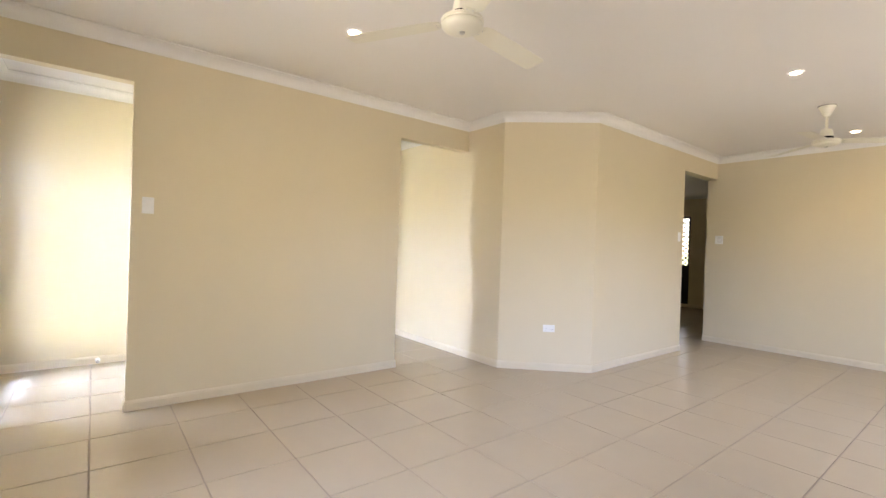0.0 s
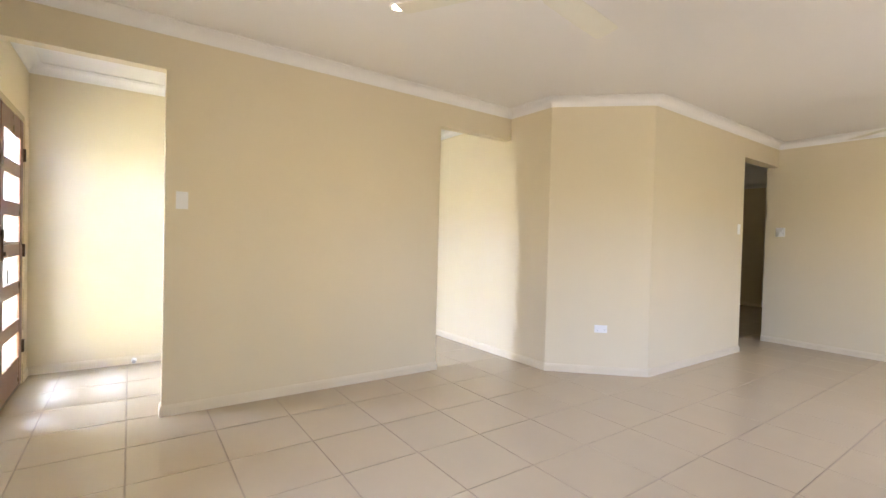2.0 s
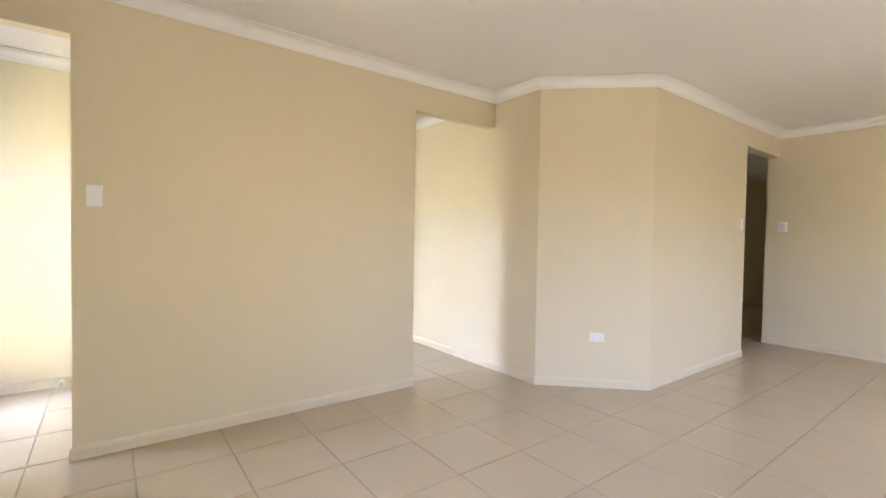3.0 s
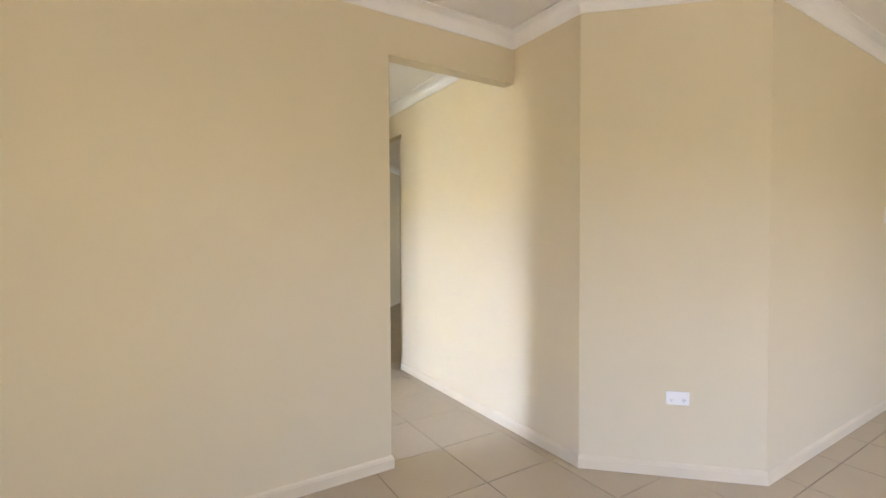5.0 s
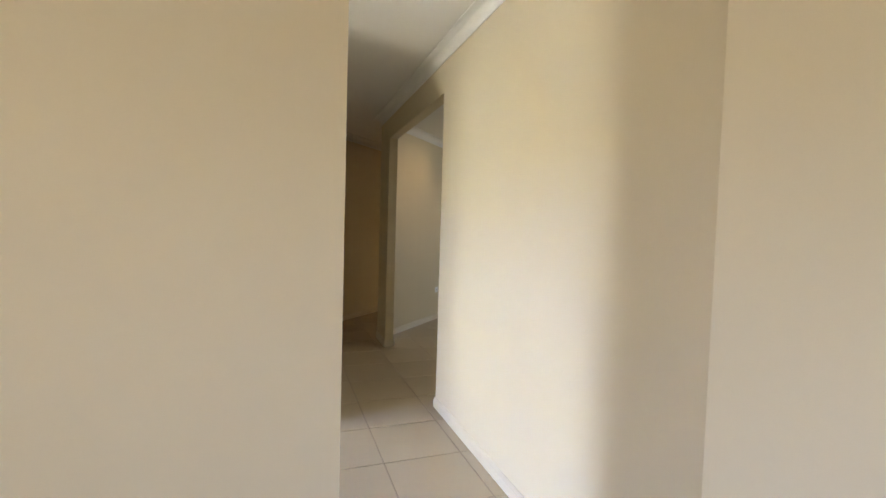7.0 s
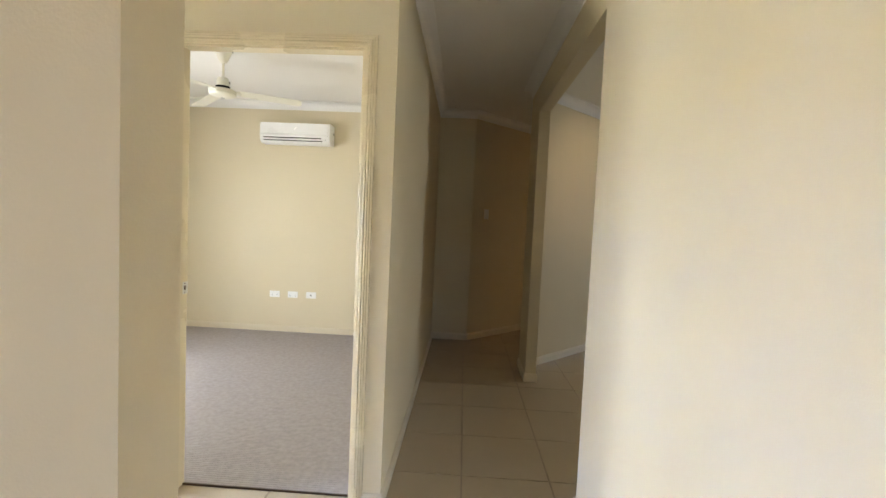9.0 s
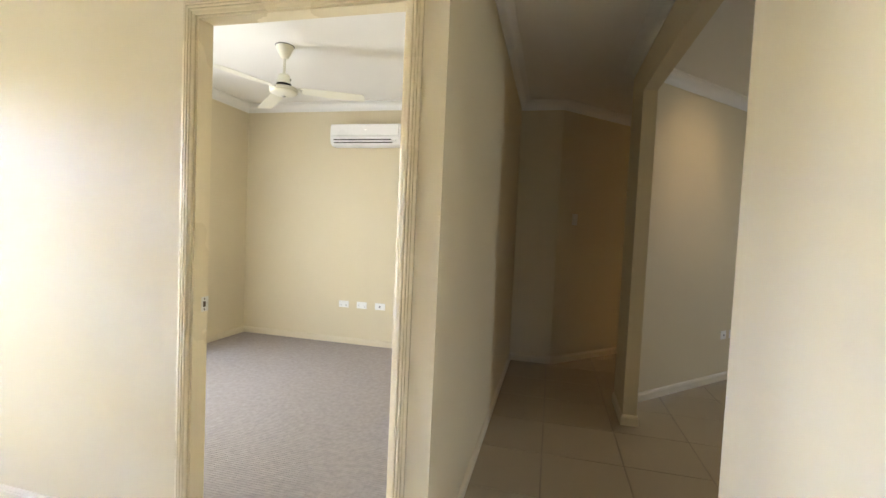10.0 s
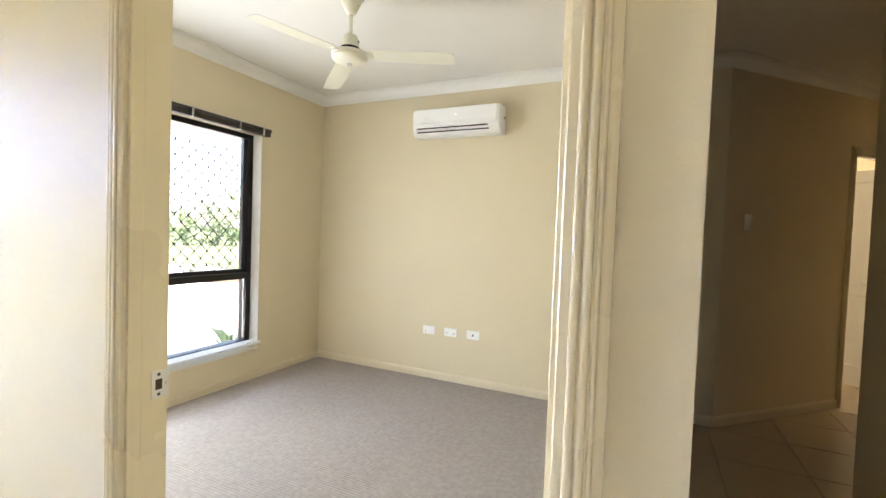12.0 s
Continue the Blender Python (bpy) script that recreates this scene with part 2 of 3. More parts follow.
def wall(name, a, b, thick=TH, openings=(), back_a=None, back_b=None, z1=CEIL, label="cream painted plaster wall", mat=None):
    """A wall whose face to the right of a to b is the seen one; openings (from, to, low, high) along it go through."""
    a, b = Vector(a), Vector(b)
    d = (b - a).normalized()
    left, length = Vector((-d.y, d.x)), (b - a).length
    back_a = Vector(back_a) if back_a else a + left * thick
    back_b = Vector(back_b) if back_b else b + left * thick
    us = sorted({0.0, length, *[min(length, max(0.0, u)) for o in openings for u in o[:2]]})
    zs = sorted({0.0, z1, *[z for o in openings for z in o[2:]]})
    zs[0] = -0.05 if zs[0] == 0 else zs[0]
    bm = bmesh.new()
    cache = {}

    def vert(i, k, side):
        if (i, k, side) not in cache:
            u = us[i]
            front = a + d * u
            back = back_a if i == 0 else back_b if i == len(us) - 1 else front + left * thick
            p = back if side else front
            cache[i, k, side] = bm.verts.new((p.x, p.y, zs[k]))
        return cache[i, k, side]

    def solid(i, k):
        if not (0 <= i < len(us) - 1 and 0 <= k < len(zs) - 1):
            return False
        u, z = (us[i] + us[i + 1]) / 2, (zs[k] + zs[k + 1]) / 2
        return not any(o[0] < u < o[1] and o[2] < z + 0.03 and z < o[3] for o in openings)

    for i in range(len(us) - 1):
        for k in range(len(zs) - 1):
            if not solid(i, k):
                continue
            for side in (0, 1):
                bm.faces.new([vert(i, k, side), vert(i + 1, k, side), vert(i + 1, k + 1, side), vert(i, k + 1, side)])
            if not solid(i - 1, k):
                bm.faces.new([vert(i, k, 0), vert(i, k, 1), vert(i, k + 1, 1), vert(i, k + 1, 0)])
            if not solid(i + 1, k):
                bm.faces.new([vert(i + 1, k, 0), vert(i + 1, k, 1), vert(i + 1, k + 1, 1), vert(i + 1, k + 1, 0)])
            if not solid(i, k - 1):
                bm.faces.new([vert(i, k, 0), vert(i + 1, k, 0), vert(i + 1, k, 1), vert(i, k, 1)])
            if not solid(i, k + 1):
                bm.faces.new([vert(i, k + 1, 0), vert(i + 1, k + 1, 0), vert(i + 1, k + 1, 1), vert(i, k + 1, 1)])
    bmesh.ops.recalc_face_normals(bm, faces=bm.faces)
    return structure(name, bm, mat or paint, label)


# outer wall with the front door, an added unseen lamp opening and the bedroom window
YS = -5.7
wall("wall_west", (XW, YS - 0.2), (XW, YB), 0.22, [(0.22 - YS + 0.2, 1.34 - YS + 0.2, 0, 2.09), (-2.9 - YS + 0.2, -1.8 - YS + 0.2, 0.25, 2.06), (2.02 - YS + 0.2, 3.785 - YS + 0.2, 0.31, 2.06)])
# Added out of view: stops the front door lamps reaching the bedroom.
wall("wall_lamp_block", (-5.7, 1.75), (XW - 0.22, 1.75), 0.2, z1=3.6, mat=ext_wall, label="pale unseen wall added to keep door lamps off the bedroom window")
wall("wall_living", (XW, 0), (0, 0), TH, [(0, -3.07 - XW, 0, HEAD), (-0.89 - XW, -XW, 0, HEAD)])
run = [(2.55, 6.37), (0, 3.82), (0, C1[1]), C2, (XF, YC)]
backs = [(Vector(p) - s * TH)[:] for p, s in zip(run, mitres(run))]
wall("wall_kitchen_diagonal", run[0], run[1], TH, (), backs[0], backs[1])
wall("wall_hall", run[1], run[2], TH, [(3.82 - 3.38, 3.82 - 1.637, 0, HEAD)], backs[1], backs[2])
wall("wall_chamfer", run[2], run[3], TH, (), backs[2], backs[3])
wall("wall_passage", run[3], run[4], TP, [(XP - C2[0], XR - C2[0], 0, HEAD)], backs[3])
wall("wall_east", (XR, YC - 0.002), (XR, YS - 0.2), TH)
wall("wall_south", (XR, YS), (XW, YS), 0.2, [(XR - 1.8, XR - 0.2, 0, 2.1)])
wall("wall_bedroom", (XW, YF), (XC, YF), 0.085, [(-1.89 - XW, -1.014 - XW, 0, 2.067)])
wall("wall_corridor", (XC, YF + 0.085), (XC, DIAG.y), 0.092)
wall("wall_bedroom_back", (XW - 0.22, YB), (XC - 0.092, YB), 0.105)
run2 = [(XC - 0.092, DIAG.y), DIAG[:], diag(3.38, 0)]
backs2 = [(Vector(p) - s * TH)[:] for p, s in zip(run2, mitres(run2))]
wall("wall_corridor_end", run2[0], run2[1], TH, (), backs2[0], backs2[1])
wall("wall_diagonal", run2[1], run2[2], TH, [(1.38, 2.20, 0, 2.067)], backs2[1], backs2[2])
wall("wall_corridor_cap", diag(3.38, 0.09), diag(3.38, -1.1), TH)
# plain walls that close the rooms beyond
wall("wall_washroom_near", diag(0.7, TH), diag(0.7, 2.4), TH, label="pale painted wall")
wall("wall_washroom_back", diag(0.7, 2.4), diag(3.6, 2.4), TH, label="pale painted wall")
# The opening is unseen, added for the lamp that brightens this room.
wall("wall_washroom_far", diag(3.6, 2.4), diag(3.6, TH), TH, [(0.5, 1.7, 0.9, 2.1)], label="pale painted wall")
# Unseen divider added to keep kitchen lamp light from the dark opening.
wall("wall_family_light_block", (XF, 1.85), (TH, 1.85), TH)
wall("wall_family_north", (2.3, 6.3), (XF, 6.3), TH)
# Second opening is unseen, added for the lamp that lights the kitchen.
wall("wall_family_east", (XF, 6.4), (XF, YC), 0.15, [(6.4 - 1.58, 6.4 - 0.83, 0.06, 2.1), (0.5, 1.7, 0.85, 2.1), (6.4 - 0.08, 6.4 + 0.75, 0, 2.03)])
# Added closed box that shuts light out so the doorway reads dark.
wall("wall_dark_side", (XF + 0.15, 0.3), (8.5, 0.3), TH, label="plain unlit wall added to keep the doorway dark")
wall("wall_dark_back", (8.5, 0.3), (8.5, -1.1), TH, label="plain unlit wall added to keep the doorway dark")
wall("wall_dark_end", (8.5, -1.1), (XF + 0.15, -1.1), TH, label="plain unlit wall added to keep the doorway dark")
# Added lamp in that opening makes the room beyond the corridor bright.
daylight_fill((*diag(3.63, 1.3), 1.5), (*diag(2.0, 1.3), 1.3), 1.15, 1.15, 2.2, (1.0, 0.93, 0.82))

structure("ceiling", boxed(XW - 0.6, 8.6, YS - 0.5, 9.2, CEIL, CEIL + 0.12), ceil_paint, "white painted plasterboard ceiling")
# Added out of view: shades the far door so the passage stays dark.
structure("sun_block_slab", boxed(8.6, 11.6, YS - 0.5, 9.2, CEIL, CEIL + 0.12), ceil_paint, "unseen white slab added to keep sun out of the far door")
structure("floor", boxed(XW - 0.2, 8.5, YS - 0.2, 9.1, -0.14, -0.004), grout, "brown grout bed under the tiles")
structure("carpet", boxed(XW, XC - 0.092, YF + 0.08, YB, -0.003, 0.008, bevel=0.002), carpet_mat, "grey-brown ribbed loop pile carpet")

# Dark bar puts the gap's shade into colour where the carpet begins.
structure("trim", boxed(-1.89, -1.0, YF + 0.071, YF + 0.0795, -0.003, 0.0075, bevel=0.001), bronze, "thin dark bar standing in for the shaded gap at the carpet's edge")

# mouldings
SKIRT = [(0.0, 0.0), (0.013, 0.0), (0.013, 0.052), (0.0105, 0.0545), (0.0105, 0.06), (0.004, 0.071), (0.0, 0.072)]
COVE = [(0.0, CEIL - 0.001), (0.0, CORN), (0.006, CORN), (0.0075, CORN + 0.008)]
COVE += [(0.0075 + 0.0665 * (1 - math.cos(a * math.pi / 14)), CORN + 0.008 + 0.068 * math.sin(a * math.pi / 14)) for a in range(1, 8)]
COVE += [(0.082, CORN + 0.0765), (0.082, CEIL - 0.001)]
for pts, closed in (
        ([(XW, YS), (XW, 0.215)], False),
        ([(XW, 1.345), (XW, YF), (-1.924, YF)], False),
        ([(-0.981, YF), (XC, YF), (XC, DIAG.y), DIAG[:], diag(1.35, 0)], False),
        ([(-3.07, TH), (-3.07, 0), (-0.89, 0), (-0.89, TH)], True),
        ([(TH, 1.637), (0, 1.637), C1, C2, (XP, YC), (XP, YC + TP)], False),
        ([run[0], run[1], (0, 3.38), (TH, 3.38), backs[1], backs[0]], False),
        ([(XR, YC + TP), (XR, YS)], False),
        ([(XW, YF + 0.085), (XW, YB), (XC - 0.092, YB), (XC - 0.092, YF + 0.085)], False),
        ([(2.3, 6.3), (XF, 6.3), (XF, 0.08)], False)):
    structure("baseboard", sweep(pts, SKIRT, closed), skirt_mat, "cream enamel skirting board with a moulded top edge")
for pts, closed in (
        ([(XW, YS), (XW, 0), (0, 0), C1, C2, (XR, YC), (XR, YS)], True),
        ([(XW, TH), (XW, YF), (XC, YF), (XC, DIAG.y), DIAG[:], diag(3.3, 0)], False),
        ([run[0], run[1], (0, TH), (XW, TH)], False),
        ([(XW, YF + 0.085), (XW, YB), (XC - 0.092, YB), (XC - 0.092, YF + 0.085)], True),
        ([backs[3], backs[2], backs[1], backs[0], (XF, 6.3), (XF, YC + TP)], True)):
    structure("trim", sweep(pts, COVE, closed), cornice_paint, "white coved plaster cornice", smooth=True)


# ---- bedroom doorway ----
def architrave(name, points, parent, mat=gloss, wide=0.057):
    """A moulded door casing swept round an opening on a wall face (local x and z, out of the wall is -y)."""
    prof = [(0, 0), (0, 0.0095), (0.0025, 0.012), (0.013, 0.0125)]
    for centre, radius in ((0.019, 0.0056), (0.0315, 0.0054), (0.0425, 0.0028)):
        prof += [(centre - radius * math.cos(a * math.pi / 8), 0.0125 + 0.75 * radius * math.sin(a * math.pi / 8)) for a in range(9)]
    prof += [(0.0462, 0.0112), (0.0495, 0.0098), (wide - 0.003, 0.0092), (wide, 0.0075), (wide, 0)]
    for i in range(len(points) - 1):
        bm = bmesh.new()
        steps = mitres(points)
        rings = [[bm.verts.new((points[j][0] - steps[j].x * d, -o, points[j][1] - steps[j].y * d)) for d, o in prof] for j in (i, i + 1)]
        k = len(prof)
        for q in range(k):
            bm.faces.new((rings[0][q], rings[0][(q + 1) % k], rings[1][(q + 1) % k], rings[1][q]))
        bm.faces.new(rings[0])
        bm.faces.new(rings[1])
        bmesh.ops.recalc_face_normals(bm, faces=bm.faces)
        part(name, bm, mat, parent, smooth=True)


def hinge(parent, x, y, z, mat):
    h = part("hinge", boxed(x - 0.002, x + 0.002, y - 0.03, y + 0.012, z - 0.05, z + 0.05, bevel=0.001), mat, parent, "small metal butt hinge")
    part("pin", lathe([(0.004, -0.054), (0.0055, -0.05), (0.0055, 0.05), (0.004, 0.054)], 12, centre=(x - 0.002, y + 0.016, z)), mat, h, smooth=True)


def doorway(m, x0, x1, top, depth, name, label, mat, strike=None, hinges=None):
    d = thing(name, m, label, "doorway", kind="structure")
    part("jamb", boxed(x0 - 0.022, x0, -0.001, depth + 0.001, 0, top + 0.022, bevel=0.0015), mat, d)
    part("jamb", boxed(x1, x1 + 0.022, -0.001, depth + 0.001, 0, top + 0.022, bevel=0.0015), mat, d)
    part("head", boxed(x0, x1, -0.001, depth + 0.001, top, top + 0.022), mat, d)
    s0, s1 = -0.0015, depth * 0.3
    part("stop", boxed(x0, x0 + 0.011, s0, s1, 0, top, bevel=0.0015), mat, d)
    part("stop", boxed(x1 - 0.011, x1, s0, s1, 0, top, bevel=0.0015), mat, d)
    part("stop", boxed(x0 + 0.011, x1 - 0.011, s0, s1, top - 0.011, top), mat, d)
    path = [(x0 + 0.003, 0.0), (x0 + 0.003, top - 0.003), (x1 - 0.003, top - 0.003), (x1 - 0.003, 0.0)]
    architrave("architrave", path, d, mat)
    if strike:
        p = part("strike_plate", boxed(x0 - 0.001, x0 + 0.0016, depth - 0.034, depth + 0.003, strike - 0.029, strike + 0.029, bevel=0.0006), steel, d, "steel strike plate")
        # Dark block in place of the shade inside the latch hole.
        part("latch_hole", boxed(x0 - 0.001, x0 + 0.002, depth - 0.026, depth - 0.012, strike - 0.011, strike + 0.011), bronze, p)
        for dz in (-0.021, 0.021):
            screw = lathe([(0.0035, 0), (0.0035, 0.0022), (0.002, 0.0028)], 10)
            screw.transform(pose(x0, depth - 0.019, strike + dz, 0, 90, 0))
            part("screw", screw, bronze, p)
    for z in hinges or ():
        hinge(d, x1 - 0.001, depth - 0.012, z, steel)
    return d


doorway(pose(0, YF, 0), -1.868, -1.036, 2.045, 0.085, "door_2", "cream gloss door frame with moulded architraves, door swung away", gloss, 0.953, (0.28, 1.05, 1.83))
doorway(Matrix.Translation((DIAG.x, DIAG.y, 0)) @ pose(0, 0, 0, 0, 0, 45), 1.402, 2.178, 2.045, 0.09, "door_3", "cream gloss door frame at the corridor's far end", gloss)


# ---- front door ----
def panelled(parent, x0, x1, y0, y1, z0, z1, px0, px1, panes, mat, glass_mat):
    """Stiles, rails and glass panes of a glazed door leaf."""
    part("stile", boxed(x0, px0, y0, y1, z0, z1, bevel=0.003), mat, parent)
    part("stile", boxed(px1, x1, y0, y1, z0, z1, bevel=0.003), mat, parent)
    edges = [z0] + [v for p in panes for v in p] + [z1]
    for lo, hi in zip(edges[::2], edges[1::2]):
        part("rail", boxed(px0, px1, y0 + 0.002, y1 - 0.002, lo, hi, bevel=0.003), mat, parent)
    for lo, hi in panes:
        g = part("pane", boxed(px0 - 0.004, px1 + 0.004, y0 + 0.008, y0 + 0.013, lo - 0.004, hi + 0.004), glass_mat, parent, "patterned glass pane")
        g.visible_shadow = False


PANES = [(0.235 + 0.293 * i, 0.235 + 0.293 * i + 0.195) for i in range(6)]
fd = thing("door_1", pose(XW, 0, 0, 0, 0, 90), "dark stained timber front door with six glass panes and matching sidelight", "front door", kind="structure")
for x in (0.215, 1.305):
    part("jamb", boxed(x, x + 0.036, -0.008, 0.16, 0, 2.093, bevel=0.002), gloss, fd, "cream enamel jamb")
part("head", boxed(0.251, 1.305, -0.008, 0.16, 2.05, 2.093, bevel=0.002), gloss, fd)
part("sill", boxed(0.251, 1.305, 0.0, 0.16, -0.003, 0.02, bevel=0.003), bronze, fd, "bronze threshold strip")
side = part("sidelight", boxed(0.545, 0.565, -0.002, 0.062, 0.02, 2.05, bevel=0.002), timber, fd, "fixed timber sidelight")
panelled(side, 0.251, 0.545, -0.004, 0.04, 0.02, 2.05, 0.28, 0.455, PANES, timber, patterned_glass)
leaf = part("door_leaf", boxed(0.567, 0.572, -0.002, 0.04, 0.022, 2.046), timber, fd, "dark timber door leaf")
panelled(leaf, 0.572, 1.302, -0.005, 0.037, 0.022, 2.046, 0.655, 1.2, PANES, timber, patterned_glass)
plate = part("lock_plate", boxed(0.592, 0.637, -0.014, -0.004, 1.0, 1.21, bevel=0.003), bronze, fd, "aged bronze lock plate")
lever = lathe([(0.018, 0), (0.018, 0.008), (0.009, 0.012), (0.009, 0.05), (0.006, 0.054)], 16)
lever.transform(pose(0.615, -0.012, 1.12, 90, 0, 0))
box(lever, 0.608, 0.728, -0.07, -0.055, 1.111, 1.129, bevel=0.005, segments=2)
part("lever", lever, steel, plate, "bright lever handle", smooth=True)
part("deadlock", lathe([(0.016, 0), (0.014, 0.012)], 16, centre=(0, 0, 0)), bronze, plate).matrix_basis = pose(0.615, -0.013, 1.045, 90, 0, 0)
tag = thing("key_tag", pose(XW + 0.03, 0.615, 0.90, 0, 0, 90), "dark key tag hanging from the front door lock", "keys")
part("tag", boxed(-0.009, 0.009, -0.006, 0.0, -0.055, 0.04, bevel=0.002), dark_plastic, tag)
part("ring", boxed(-0.003, 0.003, -0.004, -0.001, 0.04, 0.14), steel, tag)
for z in (0.3, 1.05, 1.79):
    h = part("hinge", boxed(1.292, 1.318, -0.02, 0.014, z - 0.05, z + 0.05, bevel=0.003), bronze, fd, "bronze butt hinge")


# ---- bedroom window ----
def diamond_mesh(gx0, gx1, gz0, gz1, gy, cw, ch, t):
    """Expanded diamond mesh: flat zigzag strips with a thicker knot at each crossing."""
    bm = bmesh.new()
    cols, rows = int((gx1 - gx0) / cw), int((gz1 - gz0) / (ch / 2))

    def bar(p, q, half):
        e = (q - p).normalized()
        n = Vector((-e.y, e.x)) * half
        vs = [bm.verts.new((v.x, gy + dy, v.y)) for dy in (0, 0.004) for v in (p - n, p + n, q + n, q - n)]
        for f in ((0, 1, 2, 3), (7, 6, 5, 4), (0, 4, 5, 1), (2, 6, 7, 3), (1, 5, 6, 2), (3, 7, 4, 0)):
            bm.faces.new([vs[k] for k in f])

    for c in range(cols + 1):
        for r in range(rows):
            p = Vector((gx0 + c * cw + (cw / 2 if r % 2 else 0), gz0 + r * ch / 2))
            if not gx0 <= p.x <= gx1:
                continue
            bar(p - Vector((0, 0.013)), p + Vector((0, 0.013)), t * 1.7)
            for s in (1, -1):
                q = p + Vector((s * cw / 2, ch / 2))
                if gx0 <= q.x <= gx1:
                    bar(p, q, t)
    return bm


def bedroom_window():
    w = thing("window_1", pose(XW, 0, 0, 0, 0, 90), "black aluminium window with a diamond security grille over its upper sash", "window", kind="structure")
    x0, x1, z0, z1, y = 2.02, 3.785, 0.31, 2.06, 0.095
    fr = boxed(x0, x0 + 0.04, y, y + 0.09, z0, z1, bevel=0.002)
    part("window_frame", fr, black_alu, w)
    part("window_frame", boxed(x1 - 0.05, x1, y, y + 0.09, z0, z1, bevel=0.002), black_alu, w)
    part("window_frame", boxed(x0 + 0.04, x1 - 0.05, y, y + 0.09, z1 - 0.04, z1, bevel=0.002), black_alu, w)
    part("window_frame", boxed(x0 + 0.04, x1 - 0.05, y, y + 0.09, z0, z0 + 0.015, bevel=0.002), black_alu, w)
    part("transom", boxed(x0 + 0.04, x1 - 0.01, y - 0.012, y + 0.08, 0.85, 0.9, bevel=0.002), black_alu, w)
    sash = part("sash", boxed(x0 + 0.04, x1 - 0.05, y + 0.01, y + 0.05, 0.902, 0.935, bevel=0.002), black_alu, w)
    part("stile", boxed(x1 - 0.09, x1 - 0.052, y + 0.01, y + 0.05, 0.935, z1 - 0.042, bevel=0.002), black_alu, sash)
    part("stile", boxed(x0 + 0.042, x0 + 0.083, y + 0.01, y + 0.05, 0.935, z1 - 0.042, bevel=0.002), black_alu, sash)
    for lo, hi in ((0.325, 0.85), (0.935, z1 - 0.042)):
        g = part("pane", boxed(x0 + 0.042, x1 - 0.052, y + 0.028, y + 0.033, lo, hi), clear_glass, w, "clear glass pane")
        g.visible_shadow = False
    bm = diamond_mesh(x0 + 0.05, x1 - 0.055, 0.92, z1 - 0.045, y + 0.075, 0.108, 0.11, 0.0026)
    part("grille", bm, black_alu, w, "black diamond mesh security grille")
    part("window_sill", boxed(x0 - 0.02, x1 + 0.02, -0.022, y, z0 - 0.007, z0 + 0.009, bevel=0.003), sill_paint, w, "white enamel sill board")
    part("cord_cleat", boxed(x1 - 0.12, x1 - 0.02, 0.0, 0.05, z0 + 0.009, z0 + 0.02, bevel=0.004, segments=2), white_plastic, w, "white plastic blind cleat on the sill")
    part("cord_cleat", boxed(x1 - 0.06, x1 - 0.03, 0.01, 0.03, z0 + 0.018, z0 + 0.034, bevel=0.004, segments=2), white_plastic, w)
    for a in ((x0 - 0.0, x0 + 0.003), (x1 - 0.003, x1)):
        part("reveal", boxed(*a, 0.001, y, z0 + 0.009, z1), sill_paint, w, "white painted reveal")
    return w


bedroom_window()
blind = thing("venetian_blind", pose(XW, 2.02, 2.048, 0, 0, 90), "dark venetian blind drawn fully up over the window", "blind")
part("headrail", boxed(0, 1.82, -0.052, -0.002, 0.036, 0.062, bevel=0.002), blind_mat, blind)
for k in range(7):
    part("slat", boxed(0.004, 1.814, -0.05 + 0.001 * (k % 2), -0.003, 0.001 + k * 0.005, 0.0045 + k * 0.005, bevel=0.001), blind_mat, blind)
for x in (0.3, 0.7, 1.1, 1.5, 1.73):
    part("bracket", boxed(x, x + 0.014, -0.056, -0.001, -0.002, 0.066, bevel=0.002), grey_plastic, blind, "grey clip round the blind")
part("pelmet", boxed(-0.01, 1.83, -0.012, -0.001, 0.064, 0.076, bevel=0.002), white_gloss, blind, "white strip above the blind")


# ---- fittings ----
def light_switch(m, label="white plastic wall switch plate", rockers=1):
    s = thing("light_switch", m, label, "switch", "wall switches")
    part("plate", boxed(-0.036, 0.036, -0.009, 0, -0.058, 0.058, bevel=0.003, segments=2), white_plastic, s)
    part("surround", boxed(-0.013, 0.013, -0.0105, -0.008, -0.026, 0.026, bevel=0.001), white_plastic, s)
    for i in range(rockers):
        z = (i - (rockers - 1) / 2) * 0.03
        part("rocker", boxed(-0.007, 0.007, -0.0135, -0.009, z - 0.012, z + 0.012, bevel=0.002), white_plastic, s)
    return s


def power_outlet(m, label, category="power outlet", kind=0):
    s = thing("power_outlet", m, label, category, "wall outlets")
    part("plate", boxed(-0.058, 0.058, -0.009, 0, -0.036, 0.036, bevel=0.003, segments=2), white_plastic, s)
    if kind == 0:
        for x in (-0.03, 0.03):
            part("rocker", boxed(x - 0.005 + (0.014 if x > 0 else -0.014), x + 0.005 + (0.014 if x > 0 else -0.014), -0.0125, -0.008, 0.012, 0.026, bevel=0.001), white_plastic, s)
            for dx, a in ((-0.006, 30), (0.006, -30), (0, 0)):
                bm = boxed(-0.0009, 0.0009, -0.0096, -0.0085, -0.004, 0.004)
                bm.transform(pose(x + dx, 0, -0.006 if a else -0.016, 0, a, 0))
                # Dark chips on the plate stand for the shaded pin holes.
                part("slot", bm, dark_plastic, s)
    else:
        bm = lathe([(0.008, 0), (0.008, 0.004), (0.005, 0.006)], 16)
        bm.transform(pose(0, -0.008, 0, 90, 0, 0))
        part("socket", bm, grey_plastic if kind == 1 else dark_plastic, s, "round aerial socket")
    return s


